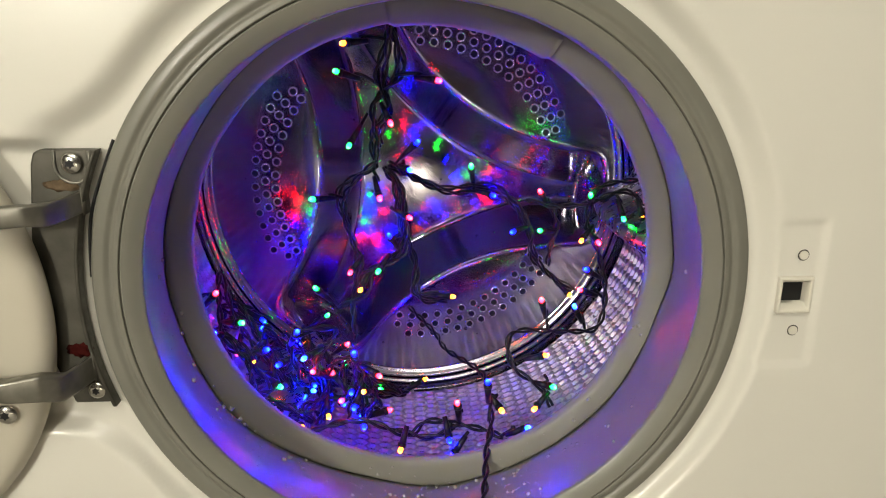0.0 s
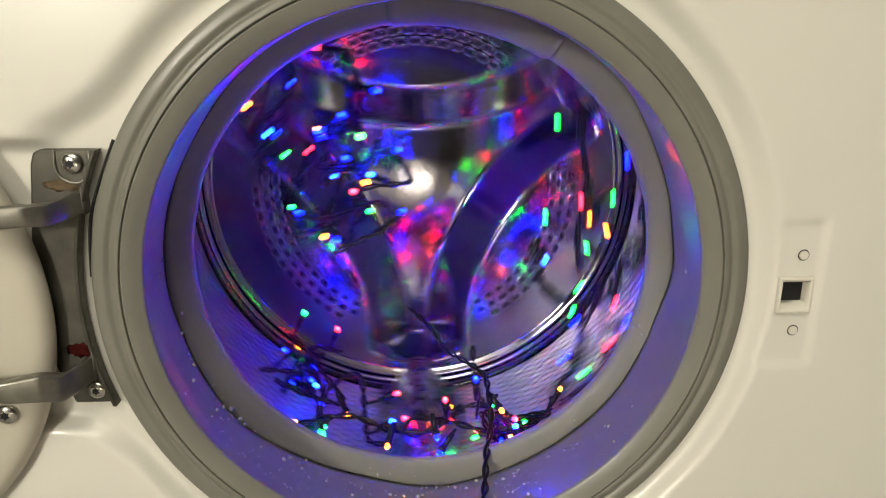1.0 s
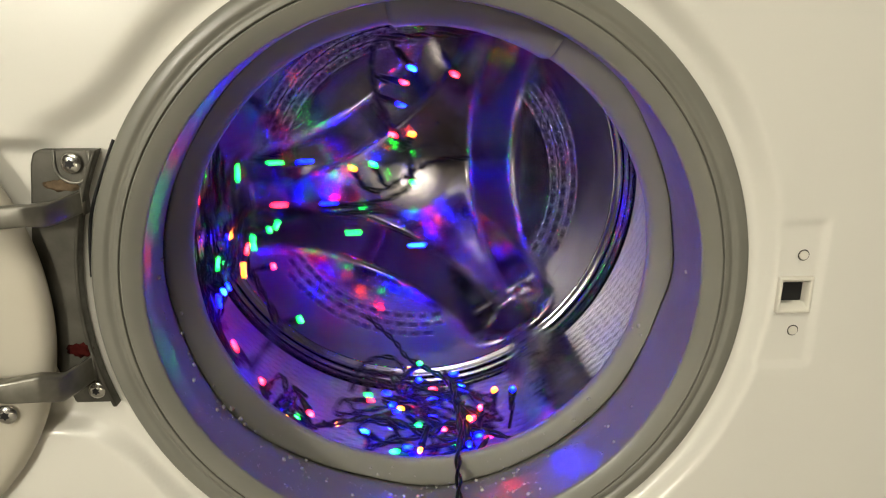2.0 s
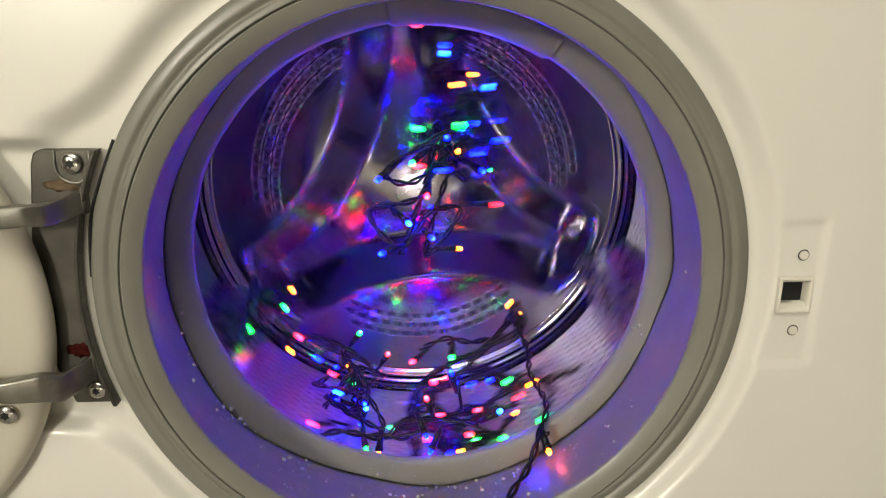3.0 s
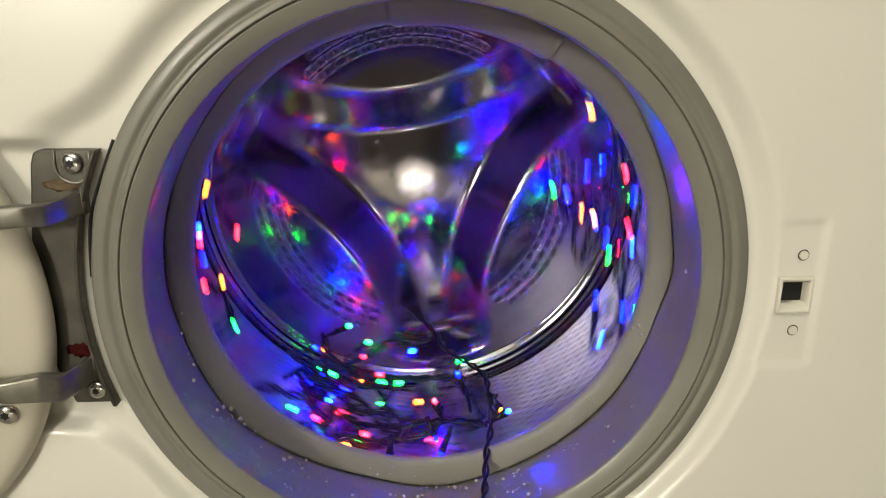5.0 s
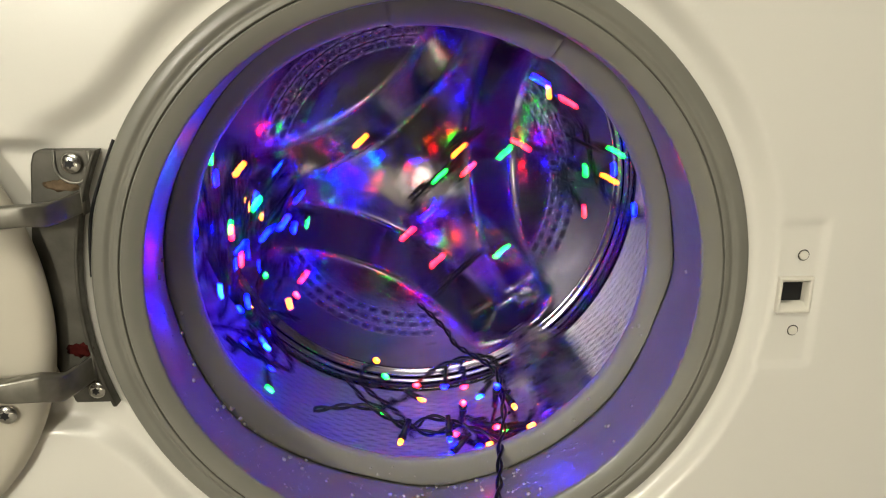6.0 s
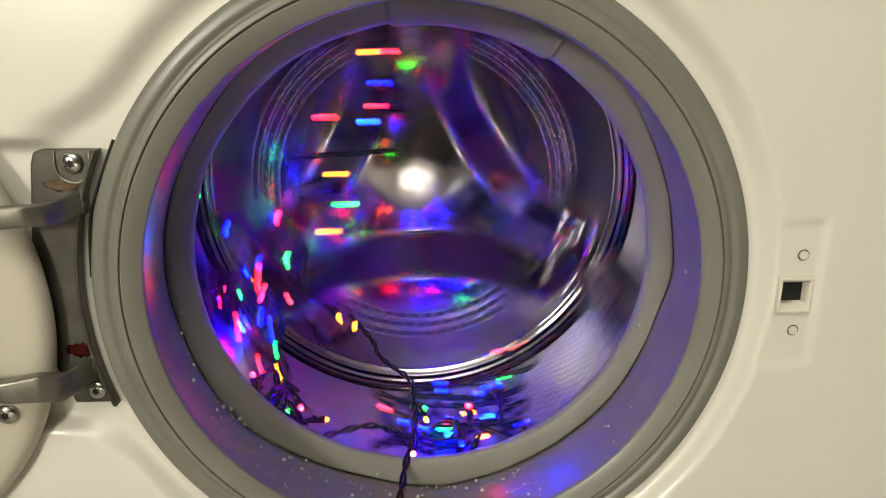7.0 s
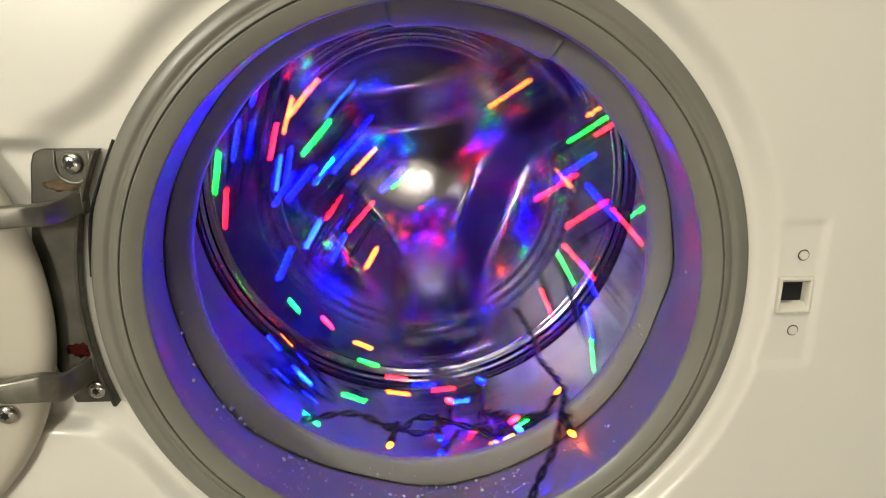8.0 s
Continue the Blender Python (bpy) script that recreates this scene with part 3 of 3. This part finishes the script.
def holder_mesh():
    bm = bmesh.new()
    m = Matrix.Translation((0, 0, -0.009))
    bmesh.ops.create_cone(bm, cap_ends=True, segments=10, radius1=0.0020, radius2=0.0030, depth=0.016, matrix=m)
    bmesh.ops.create_cone(bm, cap_ends=True, segments=10, radius1=0.0034, radius2=0.0034, depth=0.003, matrix=Matrix.Translation((0, 0, -0.0018)))
    return from_bm("holder", bm, WIRE)


BULBS = {c: bulb_mesh(c) for c in "rgbyc"}
HOLDER = holder_mesh()
COLOUR = {"r": "glowing red", "g": "glowing green", "b": "glowing blue", "y": "glowing amber", "c": "glowing cyan"}


def loose_strand(strand, seed, gap=0.007):
    """A second run of the string that wanders beside a strand, as where it is doubled up."""
    rnd = random.Random(seed)
    return [(x + rnd.uniform(-gap, gap), y + rnd.uniform(-gap, gap), z + rnd.uniform(-gap, gap)) for x, y, z in strand]


def lights_piece(centre, strands, bulbs, label, name="fairy_lights", doubled=0):
    """One rigid piece of the light string: twisted dark wire with small bulbs on short stalks, about its centre."""
    c = Vector(centre)
    strands = list(strands) + [loose_strand(strands[k % len(strands)], 40 + k) for k in range(doubled)]
    thing = tagged(new(name), label, "fairy lights", "string of fairy lights")
    thing.matrix_basis = pose(c.x, c.y, c.z + AX)
    v, f = [], []
    for s in strands:
        line = [q - c for q in spline(s)]
        tube(line, 0.0013, v, f, 6, 0.0016, 0.0)
        tube(line, 0.0013, v, f, 6, 0.0016, math.pi)
    for _, tip, root in bulbs:
        tip, root = Vector(tip) - c, Vector(root) - c
        bend = (tip + root) / 2 + Vector((0.002, 0.002, 0.003))
        tube(spline([root, bend, tip - (tip - bend).normalized() * 0.012], 0.004), 0.0015, v, f, 5)
    part("wire", mesh_of("wire", v, f, [WIRE]), thing, "dark twisted wire")
    for colour, tip, root in bulbs:
        tip, root = Vector(tip) - c, Vector(root) - c
        d = tip - root
        d = d if d.length > 1e-4 else Vector((0, 0, 1))
        at = Matrix.Translation(tip) @ d.to_track_quat("Z", "Y").to_matrix().to_4x4()
        b = part("bulb", BULBS[colour], thing, COLOUR[colour] + " bulb", at)
        part("bulb_holder", HOLDER, b, "black bulb holder")
    return thing


def tangle(centre, spread, count, turns, seed, label, tilt=0.0, colours="rgbybgrc"):
    """A knotted heap of the string: a wandering wire inside an ellipsoid with bulbs along it."""
    rnd = random.Random(seed)
    c = Vector(centre)
    turn = Matrix.Rotation(radians(-tilt), 3, "Y")
    strands, bulbs = [], []
    for s in range(2):
        pts, q = [], Vector((rnd.uniform(-1, 1), rnd.uniform(-1, 1), rnd.uniform(-1, 1)))
        for i in range(turns):
            q = q * 0.35 + Vector((rnd.uniform(-1, 1), rnd.uniform(-1, 1), rnd.uniform(-1, 1))) * 0.85
            pts.append(c + turn @ Vector((q.x * spread[0], q.y * spread[1], q.z * spread[2])))
        strands.append(pts)
        line = spline(pts)
        n = count // 2
        for i in range(n):
            root = line[int((i + 0.5) * (len(line) - 1) / n)]
            d = Vector((rnd.uniform(-1, 1), rnd.uniform(-1.3, 0.5), rnd.uniform(-1, 1))).normalized()
            bulbs.append((colours[(i + 3 * s + seed) % len(colours)], tuple(root + d * rnd.uniform(0.018, 0.028)), tuple(root)))
    return lights_piece(centre, [[tuple(p) for p in s] for s in strands], bulbs, label)


top_piece = lights_piece((-0.026, 0.160, 0.100), [
    [(-0.022, 0.140, 0.162), (-0.024, 0.150, 0.139), (-0.028, 0.160, 0.114), (-0.024, 0.165, 0.092), (-0.034, 0.170, 0.071), (-0.036, 0.170, 0.051)],
    [(-0.020, 0.150, 0.159), (-0.018, 0.160, 0.122), (-0.037, 0.160, 0.096), (-0.033, 0.170, 0.064)]], [
    ("y", (-0.055, 0.145, 0.144), (-0.026, 0.150, 0.147)), ("g", (-0.062, 0.155, 0.123), (-0.031, 0.160, 0.113)),
    ("r", (0.012, 0.150, 0.117), (-0.019, 0.155, 0.121)), ("g", (-0.055, 0.155, 0.069), (-0.041, 0.160, 0.092)),
    ("b", (-0.004, 0.165, 0.067), (-0.020, 0.170, 0.051)), ("r", (-0.024, 0.155, 0.086), (-0.028, 0.160, 0.094))],
    "twisted dark wire with lit coloured bulbs, hanging off a paddle", doubled=2)
middle_piece = lights_piece((-0.040, 0.190, -0.030), [
    [(-0.036, 0.170, 0.053), (-0.056, 0.180, 0.033), (-0.065, 0.190, 0.014), (-0.059, 0.200, -0.024), (-0.052, 0.200, -0.045), (-0.061, 0.200, -0.082), (-0.060, 0.200, -0.115)],
    [(-0.025, 0.180, 0.049), (-0.021, 0.180, 0.025), (-0.017, 0.190, -0.006), (-0.005, 0.200, -0.045), (-0.005, 0.200, -0.072), (0.029, 0.200, -0.076)],
    [(-0.030, 0.180, 0.047), (-0.014, 0.180, 0.020), (-0.019, 0.190, -0.027), (-0.043, 0.200, -0.050), (-0.048, 0.200, -0.071), (-0.074, 0.200, -0.084)]], [
    ("g", (-0.088, 0.180, 0.020), (-0.065, 0.185, 0.020)), ("r", (-0.034, 0.165, 0.025), (-0.039, 0.170, 0.046)),
    ("r", (-0.011, 0.180, 0.004), (-0.021, 0.185, 0.009)), ("b", (-0.026, 0.185, -0.015), (-0.019, 0.190, -0.027)),
    ("g", (-0.036, 0.185, -0.044), (-0.027, 0.190, -0.032)), ("r", (-0.061, 0.195, -0.048), (-0.052, 0.200, -0.037)),
    ("y", (-0.053, 0.195, -0.064), (-0.045, 0.200, -0.050)), ("g", (-0.092, 0.195, -0.065), (-0.074, 0.200, -0.084)),
    ("y", (0.027, 0.195, -0.074), (-0.002, 0.200, -0.073))],
    "looped dark wire with lit coloured bulbs, hanging inside the drum", doubled=3)
branch_piece = lights_piece((0.070, 0.210, 0.000), [
    [(-0.025, 0.170, 0.051), (-0.001, 0.200, 0.031), (0.029, 0.210, 0.018), (0.065, 0.220, 0.019), (0.089, 0.220, 0.006), (0.103, 0.220, -0.021), (0.106, 0.230, -0.048), (0.126, 0.230, -0.068), (0.142, 0.230, -0.085)],
    [(0.120, 0.220, 0.006), (0.127, 0.220, -0.016), (0.121, 0.220, -0.037), (0.121, 0.225, -0.055)]], [
    ("g", (0.046, 0.210, 0.040), (0.049, 0.215, 0.019)), ("b", (0.064, 0.210, 0.016), (0.055, 0.215, 0.018)),
    ("r", (0.110, 0.215, 0.016), (0.121, 0.220, -0.002)), ("b", (0.087, 0.215, -0.019), (0.102, 0.220, -0.015)),
    ("g", (0.112, 0.215, -0.019), (0.125, 0.220, -0.021)), ("y", (0.142, 0.225, -0.084), (0.126, 0.230, -0.068)),
    ("c", (-0.010, 0.175, 0.045), (-0.020, 0.180, 0.048))],
    "dark wire with lit coloured bulbs, strung across the drum", doubled=1)
side_piece = lights_piece((0.130, 0.180, -0.050), [
    [(0.196, 0.200, 0.030), (0.168, 0.200, 0.027), (0.153, 0.200, 0.017), (0.150, 0.200, -0.011), (0.162, 0.200, -0.038), (0.167, 0.190, -0.072), (0.158, 0.180, -0.101), (0.127, 0.170, -0.100), (0.085, 0.160, -0.094), (0.073, 0.150, -0.100), (0.077, 0.140, -0.119), (0.098, 0.130, -0.133), (0.106, 0.120, -0.146)],
    [(0.097, 0.220, 0.009), (0.126, 0.210, 0.005), (0.151, 0.200, 0.010), (0.179, 0.200, 0.020), (0.194, 0.200, 0.014)]], [
    ("g", (0.150, 0.195, 0.016), (0.152, 0.200, 0.006)), ("r", (0.158, 0.195, -0.024), (0.151, 0.200, -0.016)),
    ("y", (0.145, 0.195, -0.022), (0.153, 0.200, -0.014)), ("b", (0.150, 0.190, -0.050), (0.165, 0.195, -0.060)),
    ("r", (0.103, 0.160, -0.068), (0.110, 0.165, -0.095)), ("c", (0.135, 0.170, -0.078), (0.146, 0.175, -0.100)),
    ("r", (0.144, 0.185, -0.067), (0.166, 0.190, -0.077)), ("g", (0.180, 0.195, -0.002), (0.174, 0.200, 0.017)),
    ("y", (0.198, 0.195, -0.002), (0.192, 0.200, 0.017)), ("y", (0.093, 0.120, -0.146), (0.102, 0.125, -0.138)),
    ("g", (0.106, 0.125, -0.130), (0.098, 0.130, -0.130)), ("y", (0.102, 0.140, -0.109), (0.076, 0.145, -0.116))],
    "long looped dark wire with lit bulbs beside the drum wall", doubled=0)
bottom_piece = lights_piece((0.000, 0.100, -0.150), [
    [(-0.090, 0.100, -0.149), (-0.050, 0.100, -0.142), (-0.014, 0.100, -0.156), (0.004, 0.110, -0.150), (0.045, 0.100, -0.153), (0.061, 0.090, -0.155)],
    [(0.028, 0.105, -0.151), (0.004, 0.100, -0.159), (-0.023, 0.100, -0.151)]], [
    ("b", (0.019, 0.095, -0.157), (0.017, 0.100, -0.148)), ("b", (0.022, 0.085, -0.165), (0.034, 0.090, -0.149)),
    ("y", (-0.019, 0.090, -0.161), (-0.016, 0.095, -0.152)), ("r", (0.026, 0.100, -0.131), (0.028, 0.105, -0.151)),
    ("b", (0.049, 0.095, -0.111), (0.051, 0.100, -0.146)), ("c", (0.078, 0.085, -0.145), (0.059, 0.090, -0.154))],
    "dark wire with lit bulbs, lying at the mouth of the drum")
HEAP = "knotted heap of dark wire with lit coloured bulbs in the drum"
heap_a = tangle((-0.140, 0.185, -0.115), (0.024, 0.05, 0.075), 12, 10, 3, HEAP, 40, "bbrgybcr")
heap_b = tangle((-0.085, 0.150, -0.115), (0.036, 0.04, 0.070), 12, 9, 8, HEAP, 20, "brgbybgc")
heap_c = tangle((-0.045, 0.140, -0.120), (0.036, 0.04, 0.050), 12, 8, 12, HEAP, 60, "bygbrbcr")
heap_d = tangle((-0.110, 0.230, -0.150), (0.030, 0.05, 0.060), 12, 8, 21, HEAP, 45, "bgbrybcg")
heap_e = tangle((-0.125, 0.130, -0.125), (0.022, 0.03, 0.050), 8, 7, 33, HEAP, 40, "bbrgbybc")

lead = lights_piece((0.045, 0.062, -0.150), [
    [(-0.010, 0.260, -0.108), (0.014, 0.220, -0.120), (0.023, 0.190, -0.124), (0.049, 0.140, -0.123), (0.052, 0.110, -0.128), (0.051, 0.085, -0.141), (0.045, 0.062, -0.150), (0.040, 0.030, -0.158), (0.034, 0.000, -0.160), (0.028, -0.018, -0.175), (0.022, -0.024, -0.26), (0.0, -0.026, -0.38)]], [("y", (0.060, 0.100, -0.136), (0.052, 0.110, -0.128))],
    "dark twisted lead wire running out over the gasket", "lead_wire")
lead["category"] = "cable"

# ---- movement ----
# seconds and angle of the drum, in degrees; it turns clockwise
TURN = [(0.0, 55), (0.35, 55), (0.4, 53), (0.5, 40), (0.6, 26), (0.7, 11), (0.8, -3), (0.9, -17), (1.0, -30), (1.2, -70), (1.5, -133), (1.7, -172), (2.8, -403), (3.0, -445), (3.5, -548),
        (4.0, -655), (4.5, -751), (4.7, -797), (5.8, -1035), (6.0, -1075), (6.5, -1172), (6.8, -1240), (7.0, -1288), (7.1, -1350), (7.2, -1400), (7.5, -1550), (8.0, -1822)]


def drum_angle(t):
    return float(np.interp(t, [q[0] for q in TURN], [q[1] for q in TURN]))


ORBIT_U = [-180, -140, -100, -60, -40, 0, 20, 35, 58, 75, 95, 120, 180]
ORBIT_A = [260, 232, 202, 158, 135, 90, 73, 52, 18, -10, -40, -72, -100]
ORBIT_R = [0.175, 0.178, 0.178, 0.170, 0.160, 0.120, 0.125, 0.15, 0.165, 0.175, 0.175, 0.175, 0.175]


def orbit(theta, top, reach):
    """Where a piece is carried as the drum turns: up one side, over the top, down the other. Gives x, z and lean."""
    u = theta - top
    rev = math.floor((u + 180) / 360)
    u -= 360 * rev
    a = float(np.interp(u, ORBIT_U, ORBIT_A))
    r = float(np.interp(u, ORBIT_U, ORBIT_R))
    lean = a - 180 if a > 180 else (a if a < 0 else 0.0)
    reach += (1 - reach) * smoothstep(18, 58, u)  # flung out to the wall once past the top
    r *= reach + (1 - reach) * (1 - smoothstep(-0.4, 0.7, math.sin(radians(a))))
    return r * math.cos(radians(a)), r * math.sin(radians(a)), lean - 180 * rev


def tumble(thing, top, reach=1.0, depth=0.0):
    """Keys one piece of the string along its orbit."""
    c = thing.location.copy()
    x0, z0, lean0 = orbit(305, top, reach)
    rows = []
    for i in range(81):
        t = i * 0.1
        th = -drum_angle(t) + 360
        x, z, lean = orbit(th, top, reach)
        w = max(0.0, math.cos(radians(th - 305))) ** 2
        wob = 1 - w
        px = x + w * (c.x - x0)
        pz = z + w * (c.z - AX - z0)
        py = c.y + wob * depth
        rows.append((t, pose(px, py, AX + pz, 0, -(lean - lean0), 0)))
    walk(thing, rows)


def slosh(thing, middle, swing, lag, radius):
    """Keys a piece that stays low and rocks to and fro along the wall as the drum turns."""
    c = thing.location.copy()
    rows = []
    for i in range(81):
        t = i * 0.1
        th = -drum_angle(t) + 360
        w = 1 - smoothstep(0.4, 0.9, t)
        a = radians(middle - swing * math.sin(radians(th - 180 + lag)))
        x, z = radius * math.cos(a), radius * math.sin(a)
        lean = swing * math.sin(radians(th - 305)) * (1 - w)
        rows.append((t, pose(x * (1 - w) + c.x * w, c.y, AX + z * (1 - w) + (c.z - AX) * w, 0, -lean, 0)))
    walk(thing, rows)


def motions():
    rows = []
    for i in range(81):
        t = i * 0.1
        rows.append((t, pose(0, 0, AX, 0, -(drum_angle(t) - 55), 0)))
    walk(drum_body, rows)
    tumble(heap_a, 434, 0.95)
    tumble(heap_b, 442, 0.30)
    slosh(heap_c, -98, 32, 60, 0.178)
    slosh(heap_d, -140, 30, 0, 0.185)
    tumble(heap_e, 420, 0.65)
    tumble(side_piece, 590, 0.85)
    tumble(top_piece, 670, 1.0)
    tumble(middle_piece, 688, 0.35)
    tumble(branch_piece, 655, 0.45, -0.02)
    sway = []
    for i in range(81):
        t = i * 0.1
        k = smoothstep(0.4, 0.8, t)
        d = radians(drum_angle(t))
        sway.append((t, pose(0.020 * k * math.sin(d), 0.100, AX - 0.150 + 0.004 * k * math.cos(d), 0, 14 * k * math.sin(d + 0.6), 0)))
    walk(bottom_piece, sway)
    # seconds, sideways shift, pull towards the room, turn
    lead_rows = [(0.0, 0, 0, 0), (0.4, 0, 0, 0), (1.0, 0, 0, 0), (1.5, -0.03, 0, 10), (2.6, 0.0, -0.03, -10), (3.0, 0.01, -0.055, -25), (3.4, -0.01, -0.05, -30), (3.6, -0.02, -0.01, -20),
                 (4.0, 0, 0, 0), (4.3, 0.01, -0.03, -5), (4.5, 0.01, -0.06, -10), (4.7, 0.0, -0.05, -8), (5.0, 0.0, 0.0, 0), (6.0, 0.01, 0, 0), (6.5, -0.05, 0, 10), (7.0, -0.06, 0, 0),
                 (7.5, -0.02, 0, 0), (7.8, 0.01, -0.02, -10), (8.0, 0.03, -0.05, -20)]
    lip = [math.sqrt(0.155 ** 2 - (0.045 + row[1]) ** 2) for row in lead_rows]
    walk(lead, [(t, pose(0.045 + dx, 0.062 + dy, AX - 0.001 - h, 0, 0, rz)) for (t, dx, dy, rz), h in zip(lead_rows, lip)])


motions()
